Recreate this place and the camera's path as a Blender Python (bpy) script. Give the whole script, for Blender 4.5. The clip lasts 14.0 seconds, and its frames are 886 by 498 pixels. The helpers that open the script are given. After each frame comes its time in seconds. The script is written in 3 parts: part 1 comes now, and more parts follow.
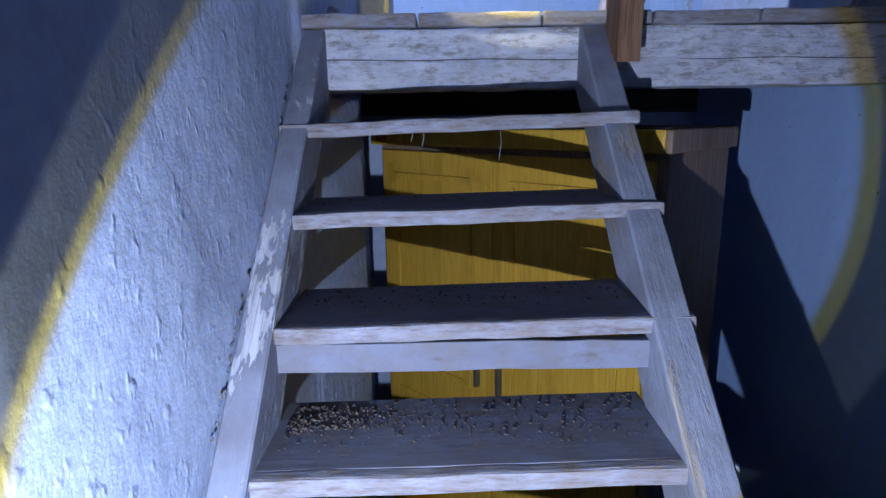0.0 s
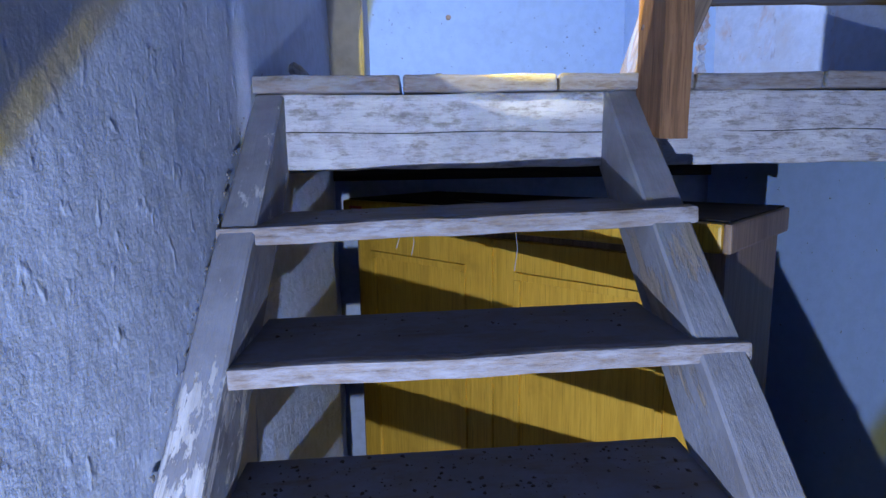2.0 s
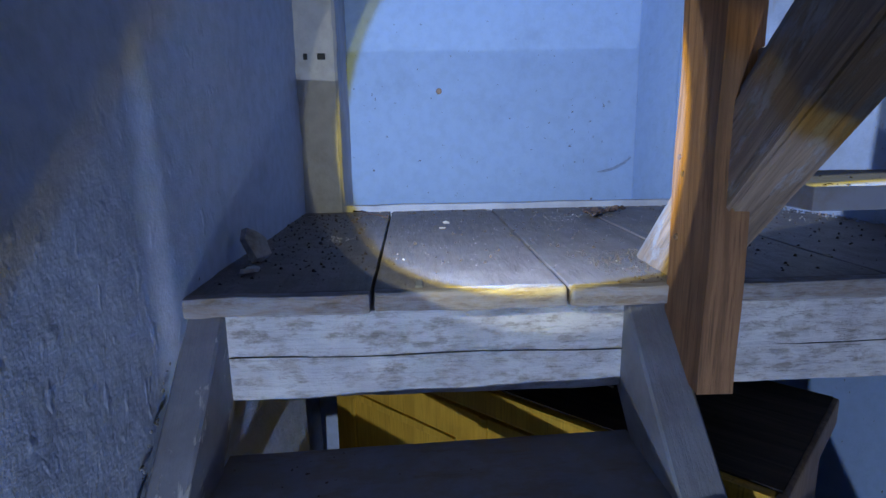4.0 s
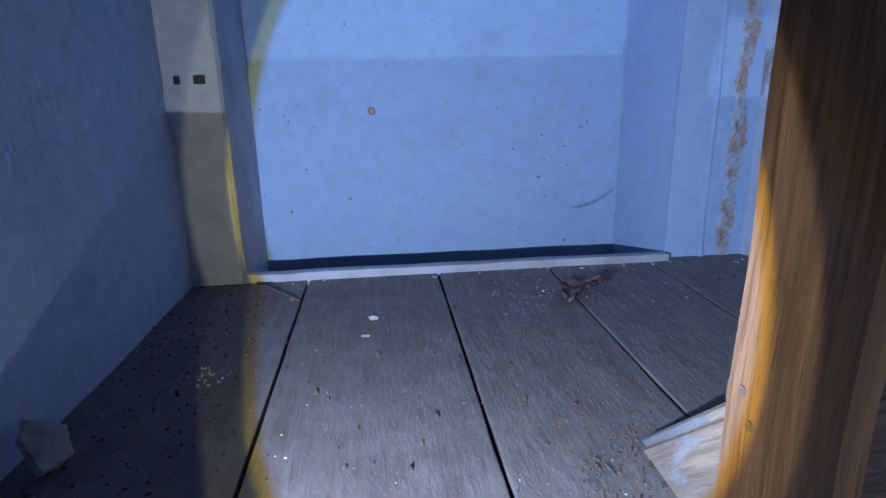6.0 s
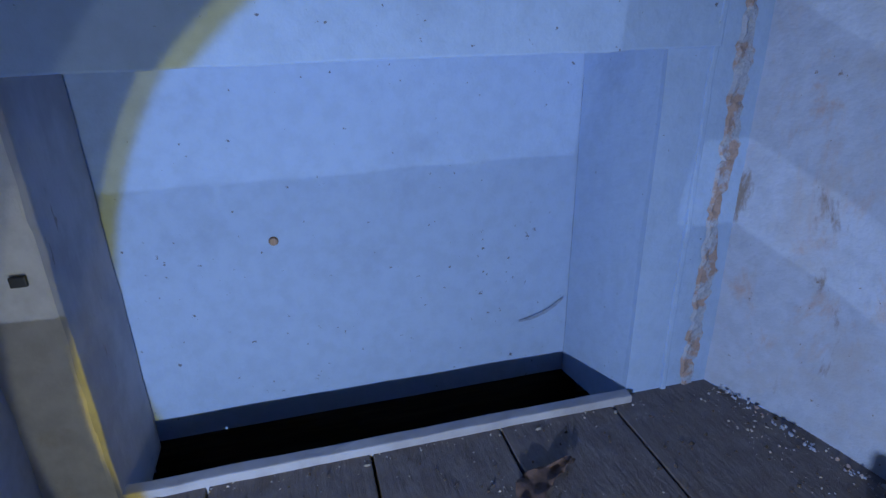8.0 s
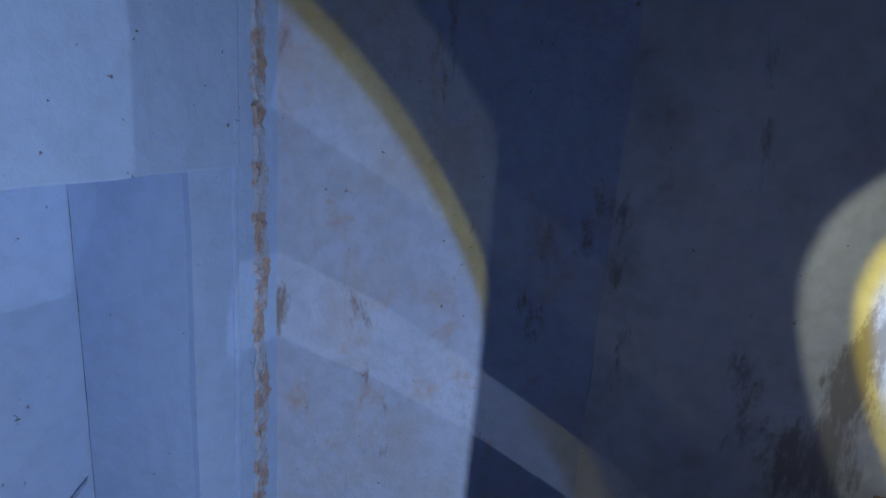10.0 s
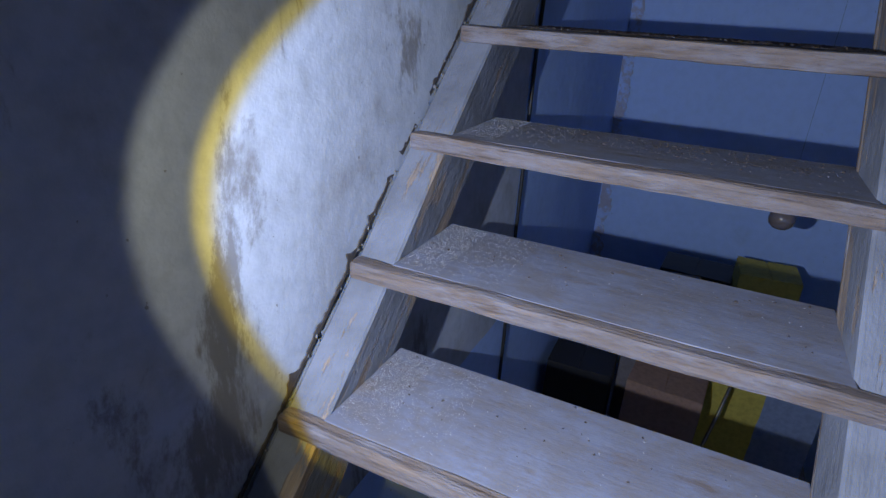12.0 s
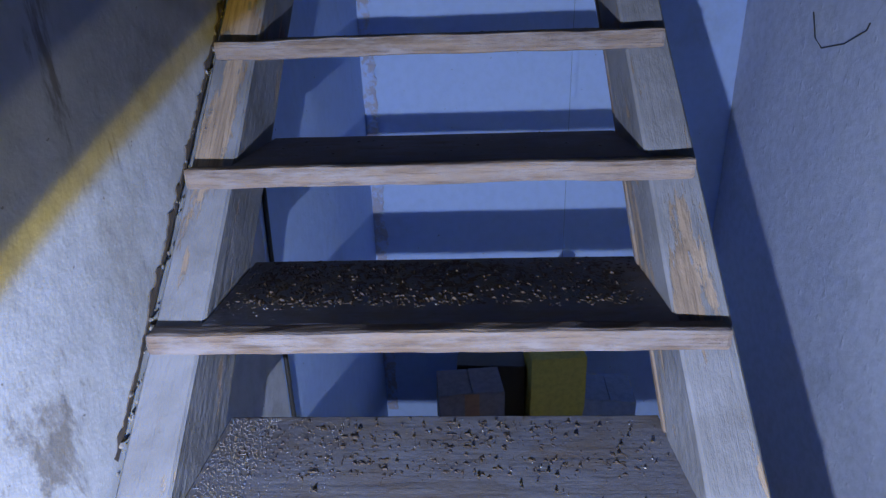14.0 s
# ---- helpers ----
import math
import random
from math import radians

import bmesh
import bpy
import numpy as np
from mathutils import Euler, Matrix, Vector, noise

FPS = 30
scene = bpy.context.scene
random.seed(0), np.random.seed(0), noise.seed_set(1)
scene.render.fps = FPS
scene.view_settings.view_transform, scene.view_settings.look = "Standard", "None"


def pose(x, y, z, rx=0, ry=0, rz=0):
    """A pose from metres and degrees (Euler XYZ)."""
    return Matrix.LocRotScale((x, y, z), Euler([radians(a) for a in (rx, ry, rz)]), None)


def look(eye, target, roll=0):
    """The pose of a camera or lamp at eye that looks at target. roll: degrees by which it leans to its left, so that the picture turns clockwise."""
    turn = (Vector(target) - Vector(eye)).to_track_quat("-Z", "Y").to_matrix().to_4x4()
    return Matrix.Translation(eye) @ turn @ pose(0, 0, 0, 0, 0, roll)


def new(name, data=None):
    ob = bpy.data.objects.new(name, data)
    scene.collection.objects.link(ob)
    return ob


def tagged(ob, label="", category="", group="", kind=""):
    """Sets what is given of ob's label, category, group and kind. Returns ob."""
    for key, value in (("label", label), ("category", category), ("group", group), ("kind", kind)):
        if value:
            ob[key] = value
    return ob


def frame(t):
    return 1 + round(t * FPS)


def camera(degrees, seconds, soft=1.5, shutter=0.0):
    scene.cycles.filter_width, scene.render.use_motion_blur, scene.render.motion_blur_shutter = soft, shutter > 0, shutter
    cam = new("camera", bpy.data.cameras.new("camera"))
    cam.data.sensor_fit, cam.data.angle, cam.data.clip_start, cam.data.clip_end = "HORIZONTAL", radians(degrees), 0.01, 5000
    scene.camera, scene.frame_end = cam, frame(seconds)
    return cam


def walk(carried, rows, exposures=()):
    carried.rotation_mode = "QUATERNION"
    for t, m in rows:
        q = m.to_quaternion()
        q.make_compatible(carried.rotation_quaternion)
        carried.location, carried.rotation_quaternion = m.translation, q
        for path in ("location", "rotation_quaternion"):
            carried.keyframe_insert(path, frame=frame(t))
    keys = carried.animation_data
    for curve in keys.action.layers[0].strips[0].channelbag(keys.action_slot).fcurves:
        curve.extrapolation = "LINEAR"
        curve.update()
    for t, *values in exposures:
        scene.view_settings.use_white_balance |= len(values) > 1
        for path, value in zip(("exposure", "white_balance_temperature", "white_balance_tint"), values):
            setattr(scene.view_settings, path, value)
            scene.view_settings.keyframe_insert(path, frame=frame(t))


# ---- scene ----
cam = camera(75.5, 14.0)
PATH = [
    (0, (0.364, -1.572, 1.931), (0.369, 0.379, 1.49), -0.8),
    (0.5, (0.397, -1.521, 1.958), (0.452, 0.459, 1.678), -0.8),
    (1, (0.412, -1.382, 2.021), (0.557, 0.597, 1.769), -0.9),
    (1.5, (0.372, -1.329, 2.067), (0.502, 0.647, 1.784), -0.9),
    (2, (0.331, -1.205, 2.036), (0.425, 0.767, 1.716), -0.9),
    (2.5, (0.334, -1.129, 2.26), (0.402, 0.826, 1.842), -1.2),
    (2.7, (0.35, -1.132, 2.291), (0.448, 0.83, 1.915), -0.9),
    (5, (0.403, -0.629, 2.539), (0.506, 1.313, 2.073), -0.9),
    (5.5, (0.448, -0.538, 2.532), (0.601, 1.391, 2.028), -1.1),
    (6, (0.498, -0.418, 2.666), (0.705, 1.491, 2.107), -1.1),
    (6.5, (0.448, -0.323, 2.706), (0.685, 1.558, 2.07), -0.9),
    (7, (0.448, -0.214, 2.872), (0.709, 1.636, 2.159), -1.0),
    (7.5, (0.517, -0.122, 2.919), (0.9, 1.697, 2.18), -1.0),
    (8, (0.55, 0.004, 3.063), (1.015, 1.788, 2.286), -1.1),
    (8.5, (0.533, 0.132, 3.094), (1.097, 1.873, 2.285), -0.9),
    (8.7, (0.515, 0.161, 3.184), (1.138, 1.88, 2.372), -0.4),
    (11, (0.757, 0.34, 3.083), (2.47, -0.577, 2.605), 0.6),
    (11.5, (0.949, 0.422, 3.126), (2.106, -1.055, 2.435), 2.1),
    (12, (1.109, 0.386, 3.131), (1.889, -1.274, 2.335), 3.2),
    (12.5, (1.122, 0.347, 3.291), (1.66, -1.346, 2.374), 0.3),
    (13, (1.155, 0.305, 3.342), (1.449, -1.506, 2.544), -0.8),
    (13.5, (1.205, 0.135, 3.335), (1.313, -1.738, 2.643), -0.8),
    (14, (1.178, -0.044, 3.461), (1.256, -1.904, 2.732), -1.8),
]
walk(cam, [(t, look(eye, target, roll)) for t, eye, target, roll in PATH], [(0, 0.05, 5750, 17), (1.0, 0.4, 5800, 17), (1.5, 0.5, 5800, 17), (2.7, 0.4, 5800, 15), (4.8, -0.4, 5850, 10), (6.5, -0.25, 5600, 10), (7.5, -0.35, 5750, 11), (8.7, -0.6, 5950, 12), (11, -0.7, 6150, 10), (12.5, -0.9, 6050, 18), (13.1, -0.45, 6200, 18), (13.5, -0.25, 6300, 17), (14, 0.35, 6250, 17)])

# ---- light: the electric torch at the three places where it is held ----
world = bpy.data.worlds.new("world")
scene.world = world
world.use_nodes = True
world.node_tree.nodes["Background"].inputs[0].default_value = (0.35, 0.4, 0.6, 1)
world.node_tree.nodes["Background"].inputs[1].default_value = 0.002


def torch(eye, target, power, half):
    """A torch: a cool core, a yellow rim where the lens splits the light, a pale outer rim and a wide dim spill."""
    rings = (("core", (0.18, 0.42, 1.0), power, half, 0.06),
             ("rim", (1.0, 0.74, 0.02), power * 0.50, half + 1.1, 0.035),
             ("halo", (0.90, 0.88, 0.60), power * 0.12, half + 5.5, 0.05),
             ("spill", (0.75, 0.82, 1.0), power * 0.002, 78.0, 0.6))
    for name, colour, watts, angle, blend in rings:
        data = bpy.data.lights.new("torch_" + name, "SPOT")
        data.color, data.energy, data.spot_size, data.spot_blend = colour, watts, radians(2 * angle), blend
        data.shadow_soft_size = 0.006
        new("torch_" + name, data).matrix_world = look(eye, target)


torch((0.21, -1.63, 1.50), (0.33, -0.64, 1.58), 76, 32)
torch((0.30, -0.35, 2.47), (0.73, 0.55, 2.43), 84, 31.5)
torch((1.34, 0.46, 3.09), (1.21, -0.50, 2.80), 118, 34.5)


# ---- materials ----
def material(name):
    m = bpy.data.materials.new(name)
    m.use_nodes = True
    return m, m.node_tree.nodes, m.node_tree.links, m.node_tree.nodes["Principled BSDF"]


def noise_node(n, l, scale, detail=6, rough=0.6, stretch=(1, 1, 1), dist=0.0, turn=0.0):
    co = n.new("ShaderNodeTexCoord")
    mp = n.new("ShaderNodeMapping")
    source = co.outputs["Object"]
    if turn:
        tilted = n.new("ShaderNodeMapping")
        tilted.inputs["Rotation"].default_value = (radians(turn), 0, 0)
        l.new(source, tilted.inputs["Vector"])
        source = tilted.outputs[0]
    mp.inputs["Scale"].default_value = stretch
    t = n.new("ShaderNodeTexNoise")
    t.inputs["Scale"].default_value, t.inputs["Detail"].default_value = scale, detail
    t.inputs["Roughness"].default_value, t.inputs["Distortion"].default_value = rough, dist
    l.new(source, mp.inputs["Vector"])
    l.new(mp.outputs[0], t.inputs["Vector"])
    return t.outputs[0]


def ramp(n, l, fac, lo, hi):
    r = n.new("ShaderNodeMapRange")
    r.interpolation_type = "SMOOTHSTEP"
    r.inputs["From Min"].default_value, r.inputs["From Max"].default_value = lo, hi
    l.new(fac, r.inputs["Value"])
    return r.outputs[0]


def mixed(n, l, fac, a, b):
    m = n.new("ShaderNodeMix")
    m.data_type = "RGBA"
    for sock, v in ((m.inputs["A"], a), (m.inputs["B"], b)):
        if isinstance(v, tuple):
            sock.default_value = (*v, 1)
        else:
            l.new(v, sock)
    if isinstance(fac, float):
        m.inputs["Factor"].default_value = fac
    else:
        l.new(fac, m.inputs["Factor"])
    return m.outputs["Result"]


def bumped(n, l, bs, heights):
    prev = None
    for h, strength, dist in heights:
        b = n.new("ShaderNodeBump")
        b.inputs["Strength"].default_value, b.inputs["Distance"].default_value = strength, dist
        l.new(h, b.inputs["Height"])
        if prev:
            l.new(prev, b.inputs["Normal"])
        prev = b.outputs[0]
    l.new(prev, bs.inputs["Normal"])


def plaster(name, base, dirt, under=None, dirt_at=(0.56, 0.72), under_at=(0.66, 0.7), grain=0.5, scale=5.0, blobs=0.0, smear=None, mottle=0.86, specks=None):
    m, n, l, bs = material(name)
    big = noise_node(n, l, scale, 8, 0.65)
    fine = noise_node(n, l, 160, 4, 0.6)
    mid = noise_node(n, l, 28, 6, 0.6)
    streak = noise_node(n, l, 9, 6, 0.6, (1, 1, 0.25))
    col = mixed(n, l, ramp(n, l, mid, 0.35, 0.7), base, tuple(c * mottle for c in base))
    col = mixed(n, l, ramp(n, l, big, *dirt_at), col, dirt)
    col = mixed(n, l, ramp(n, l, streak, 0.6, 0.8), col, tuple(0.5 * (a + b) for a, b in zip(base, dirt)))
    if under:
        patch = noise_node(n, l, 7, 10, 0.7, (1, 1, 0.6), 0.4)
        col = mixed(n, l, ramp(n, l, patch, *under_at), col, under)
    if smear:
        rub = noise_node(n, l, 6, 8, 0.7, (1, 1, 0.35), 0.3)
        col = mixed(n, l, ramp(n, l, rub, 0.575, 0.66), col, smear)
    if smear or specks:
        spots = noise_node(n, l, 60, 3, 0.55)
        col = mixed(n, l, ramp(n, l, spots, 0.71, 0.75), col, smear or specks)
    l.new(col, bs.inputs["Base Color"])
    bs.inputs["Roughness"].default_value = 0.9
    bs.inputs["Specular IOR Level"].default_value = 0.25
    heights = [(mid, 0.5 * grain, 0.012), (fine, 0.35 * grain, 0.004)]
    if blobs:
        heights.append((ramp(n, l, noise_node(n, l, 30, 2, 0.5, (1, 1, 0.7)), 0.60, 0.80), blobs, 0.01))
    bumped(n, l, bs, heights)
    return m


def wood(name, dark, light, along, paint=None, cover=(0.45, 0.55), paint_grime=None, rough=0.75, grain=1.0, dust=None, flake=26, along_flake=0.35, tone=0.72, relief=0.5, pits=0.0, turn=0.0):
    """Sawn timber with the grain along one axis, turned about x by so many degrees; paint: what is left of its coat."""
    m, n, l, bs = material(name)
    st = {"x": (0.06, 1, 1), "y": (1, 0.06, 1), "z": (1, 1, 0.06)}[along]
    g = noise_node(n, l, 70, 5, 0.65, st, 0.25, turn)
    g2 = noise_node(n, l, 14, 5, 0.6, st, 0.3, turn)
    speck = noise_node(n, l, 120, 4, 0.7)
    col = mixed(n, l, ramp(n, l, g, 0.35, 0.65), dark, light)
    col = mixed(n, l, ramp(n, l, g2, 0.5, 0.8), col, tuple(c * tone for c in dark))
    fibre = noise_node(n, l, 260, 3, 0.6, tuple(0.03 if c == 0.06 else c for c in st), 0.0, turn)
    col = mixed(n, l, ramp(n, l, fibre, 0.5, 0.75), col, tuple(c * (tone - 0.1) for c in dark))
    stain = noise_node(n, l, 5, 7, 0.65)
    col = mixed(n, l, ramp(n, l, stain, 0.55, 0.8), col, tuple(c * (tone - 0.06) for c in dark))
    heights = [(g, 0.55 * grain, 0.004), (speck, 0.2 * grain, 0.002)]
    if paint:
        st2 = tuple(along_flake if s == 0.06 else 1.0 for s in st)
        keep = ramp(n, l, noise_node(n, l, flake, 10, 0.7, st2, 0.15, turn), *cover)
        tone = ramp(n, l, noise_node(n, l, 9, 6, 0.6), 0.35, 0.7)
        coat = mixed(n, l, tone, paint, paint_grime or tuple(c * 0.7 for c in paint))
        col = mixed(n, l, keep, col, coat)
        heights.append((keep, relief, 0.003))
    if dust:
        d = ramp(n, l, noise_node(n, l, 16, 9, 0.7), 0.4, 0.68)
        col = mixed(n, l, d, col, dust)
    if pits:
        heights.append((noise_node(n, l, 48, 7, 0.65, tuple(0.45 if c == 0.06 else c for c in st), 0.0, turn), pits, 0.008))
    l.new(col, bs.inputs["Base Color"])
    bs.inputs["Roughness"].default_value = rough
    bs.inputs["Specular IOR Level"].default_value = 0.3
    bumped(n, l, bs, heights)
    return m


def simple(name, base, rough=0.8, vary=0.25, scale=40, metal=0.0):
    m, n, l, bs = material(name)
    t = noise_node(n, l, scale, 6, 0.65)
    l.new(mixed(n, l, ramp(n, l, t, 0.35, 0.7), base, tuple(c * (1 - vary) for c in base)), bs.inputs["Base Color"])
    bs.inputs["Roughness"].default_value, bs.inputs["Metallic"].default_value = rough, metal
    bumped(n, l, bs, ((t, 0.2, 0.003),))
    return m


M_WEST = plaster("pale_blue_limewash", (0.46, 0.52, 0.68), (0.36, 0.41, 0.53), grain=0.5, blobs=0.22)
M_BLUE = plaster("blue_wall_paint", (0.31, 0.425, 0.66), (0.25, 0.34, 0.53), grain=0.45, scale=3, mottle=0.91, specks=(0.12, 0.13, 0.17))
M_EAST = plaster("peeling_blue_limewash", (0.46, 0.49, 0.56), (0.27, 0.265, 0.27), (0.36, 0.21, 0.14), (0.50, 0.76), (0.72, 0.78), 0.28, smear=(0.22, 0.215, 0.22))
M_CORNER = plaster("flaking_wash_over_red_mortar", (0.36, 0.43, 0.60), (0.33, 0.36, 0.45), (0.36, 0.29, 0.275), (0.5, 0.7), (0.54, 0.74), 0.8, smear=(0.2, 0.18, 0.18))
M_SOUTH = plaster("blue_distemper", (0.38, 0.525, 0.86), (0.31, 0.41, 0.63), grain=0.3, scale=3, mottle=0.94, dirt_at=(0.58, 0.78), specks=(0.14, 0.10, 0.09))
M_JAMB = plaster("white_jamb_plaster", (0.62, 0.62, 0.62), (0.45, 0.42, 0.36), grain=0.6)
M_BRICK = plaster("exposed_red_mortar", (0.335, 0.265, 0.25), (0.34, 0.385, 0.50), dirt_at=(0.42, 0.50), grain=1.5, scale=17)
M_FLOOR = plaster("worn_cement", (0.2, 0.2, 0.2), (0.12, 0.11, 0.1))
M_CEIL = wood("dark_unseen_ceiling", (0.06, 0.05, 0.045), (0.11, 0.09, 0.08), "y")
M_BOARD = wood("grey_brown_floorboard", (0.135, 0.115, 0.117), (0.175, 0.155, 0.16), "y", rough=0.55, grain=0.6, dust=(0.19, 0.172, 0.178), tone=0.85, pits=0.55)
M_TREAD = wood("dusty_grey_painted_tread", (0.15, 0.12, 0.11), (0.19, 0.16, 0.15), "x", (0.20, 0.215, 0.28), (0.30, 0.52), (0.165, 0.17, 0.215), grain=0.3, dust=(0.175, 0.165, 0.18), tone=0.8, relief=0.06, pits=0.15)
M_NOSE = wood("worn_tread_nosing", (0.18, 0.14, 0.12), (0.29, 0.245, 0.225), "x", (0.33, 0.335, 0.39), (0.32, 0.62), (0.25, 0.235, 0.25), grain=1.5, flake=80, along_flake=0.25, tone=0.62, pits=0.45)
M_NOSE_UP = wood("worn_brown_tread_nosing", (0.115, 0.082, 0.065), (0.21, 0.16, 0.13), "x", (0.20, 0.185, 0.20), (0.36, 0.64), (0.16, 0.135, 0.13), grain=2.2, flake=60, along_flake=0.22, tone=0.6, pits=0.5)
M_STRING = wood("grey_stringer_over_white", (0.42, 0.42, 0.46), (0.56, 0.56, 0.60), "y", (0.25, 0.265, 0.33), (0.445, 0.465), (0.18, 0.18, 0.215), grain=1.0, flake=17, along_flake=0.3, pits=0.35, turn=-42.8)
M_STRING_TAN = wood("grey_stringer_over_tan_wood", (0.26, 0.22, 0.195), (0.36, 0.315, 0.28), "y", (0.25, 0.265, 0.325), (0.385, 0.42), (0.18, 0.18, 0.21), grain=1.2, flake=16, along_flake=0.16, pits=0.4, turn=-42.8)
M_STRING_UP = wood("grey_stringer_over_bare_wood", (0.20, 0.155, 0.125), (0.32, 0.255, 0.205), "y", (0.19, 0.20, 0.235), (0.44, 0.46), (0.135, 0.14, 0.16), grain=1.2, flake=15, along_flake=0.17, relief=0.5, pits=0.4, turn=43.1)
M_BEAM = wood("flaking_white_beam", (0.28, 0.26, 0.265), (0.43, 0.41, 0.43), "x", (0.60, 0.61, 0.67), (0.34, 0.54), (0.44, 0.45, 0.53), grain=2.4, flake=62, along_flake=0.4, pits=0.7)
M_POST = wood("bare_brown_timber", (0.14, 0.075, 0.042), (0.235, 0.13, 0.07), "z", grain=1.0, pits=0.25)
M_RAW = wood("raw_brown_stringer", (0.15, 0.115, 0.095), (0.25, 0.195, 0.16), "y", (0.26, 0.255, 0.28), (0.50, 0.62), grain=1.2, turn=43.1)
M_LINING = wood("pale_painted_lining_board", (0.17, 0.15, 0.14), (0.26, 0.24, 0.23), "z", (0.40, 0.42, 0.49), (0.31, 0.37), (0.31, 0.32, 0.37), grain=0.6, flake=24, along_flake=0.3, relief=0.25, pits=0.3)
# Near-black timber; on the recess strip and wardrobe top it paints shade.
M_DARK = wood("dark_timber_and_shade", (0.04, 0.03, 0.025), (0.08, 0.06, 0.05), "x")
M_PINE = wood("yellow_varnished_pine", (0.5, 0.29, 0.03), (0.6, 0.36, 0.045), "z", rough=0.4, grain=0.2)
M_SIDE = wood("brown_wardrobe_side", (0.2, 0.13, 0.09), (0.3, 0.21, 0.15), "z", rough=0.5, grain=0.3)
M_METAL = simple("tarnished_metal", (0.25, 0.23, 0.2), 0.45, metal=0.8)
M_CARD = simple("brown_cardboard", (0.30, 0.19, 0.14), 0.85)
M_YELLOW = simple("faded_yellow_card", (0.5, 0.42, 0.08), 0.7)
M_BLUEBOX = simple("blue_grey_sheet", (0.22, 0.28, 0.42), 0.6)
M_BLACK = simple("black_plastic", (0.02, 0.02, 0.022), 0.5)
M_DUST = simple("pale_dust", (0.3, 0.295, 0.3), 0.95, 0.4, 40)
M_MORTAR = simple("grey_old_mortar", (0.24, 0.23, 0.24), 0.95, 0.5, 40)
M_CHIP = simple("plaster_crumbs", (0.5, 0.48, 0.46), 0.9, 0.5, 30)
M_DIRT = simple("dark_dirt", (0.085, 0.068, 0.06), 0.95, 0.5, 60)
M_LEAF = simple("dry_brown_leaf", (0.15, 0.10, 0.09), 0.85, 0.5, 60)


# ---- builders ----
def part(name, bm, mat, parent=None, label=""):
    mesh = bpy.data.meshes.new(name)
    bm.normal_update()
    bm.to_mesh(mesh)
    bm.free()
    mesh.materials.append(mat)
    ob = new(name, mesh)
    if parent:
        ob.parent = parent
    if label:
        ob["label"] = label
    return ob


def empty(name, label, category, group="", kind=""):
    return tagged(new(name), label, category, group, kind)


def slab(bm, x0, x1, y0, y1, z0, z1, bevel=0.003, cut=0.0, jitter=0.0, seed=0.0, m=None):
    """A board: rounded edges, cut across its length every so often and shifted by noise, so that it is worn and uneven."""
    b = bmesh.new()
    bmesh.ops.create_cube(b, size=1)
    for v in b.verts:
        v.co = Vector(((x0, x1)[v.co.x > 0], (y0, y1)[v.co.y > 0], (z0, z1)[v.co.z > 0]))
    if bevel:
        bmesh.ops.bevel(b, geom=b.edges[:], offset=bevel, segments=2, affect="EDGES", profile=0.6)
    if cut:
        size = (x1 - x0, y1 - y0, z1 - z0)
        axis = size.index(max(size))
        lo = (x0, y0, z0)[axis]
        normal = Vector([1.0 if i == axis else 0.0 for i in range(3)])
        for i in range(1, max(2, int(size[axis] / cut))):
            bmesh.ops.bisect_plane(b, geom=b.verts[:] + b.edges[:] + b.faces[:], plane_co=normal * (lo + i * size[axis] / max(2, int(size[axis] / cut))), plane_no=normal)
    if jitter:
        for v in b.verts:
            p = v.co * 9 + Vector((seed, seed * 1.7, seed * 0.3))
            v.co += noise.noise_vector(p) * jitter + noise.noise_vector(p * 4.3) * jitter * 0.5
    if m:
        b.transform(m)
    me = bpy.data.meshes.new("tmp")
    b.to_mesh(me)
    b.free()
    bm.from_mesh(me)
    bpy.data.meshes.remove(me)
    return bm


def board(*args, **kw):
    return slab(bmesh.new(), *args, **kw)


def wall(name, path, z0, z1, thick, mat, amp=0.003, step=0.06, freq=3.0, label="", top=None):
    """A plastered wall along a line in plan, solid to the left of the way walked, its face uneven by amp."""
    bm = bmesh.new()
    pts = []
    for (ax, ay), (bx, by) in zip(path, path[1:]):
        k = max(1, int(math.hypot(bx - ax, by - ay) / step))
        pts += [(ax + (bx - ax) * i / k, ay + (by - ay) * i / k) for i in range(k)]
    pts.append(path[-1])
    nz = max(1, int((z1 - z0) / step))
    rows = []
    for x, y in pts:
        col = []
        for j in range(nz + 1):
            p = Vector((x, y, z0 + (z1 - z0) * j / nz))
            d = noise.noise_vector(p * freq) * amp + noise.noise_vector(p * freq * 5) * amp * 0.5
            col.append(bm.verts.new(p + Vector((d.x, d.y, 0))))
        rows.append(col)
    faces = [bm.faces.new((a[j], b[j], b[j + 1], a[j + 1])) for a, b in zip(rows, rows[1:]) for j in range(nz)]
    for f in faces:
        f.smooth = True
    bm.normal_update()
    ob = part(name, bm, mat)
    s = ob.modifiers.new("thickness", "SOLIDIFY")
    s.thickness, s.offset, s.use_even_offset = thick, 1, True
    ob.modifiers.new("crisp_corners", "EDGE_SPLIT").split_angle = radians(40)
    return tagged(ob, label, "wall", kind="structure")


ZL = 2.2
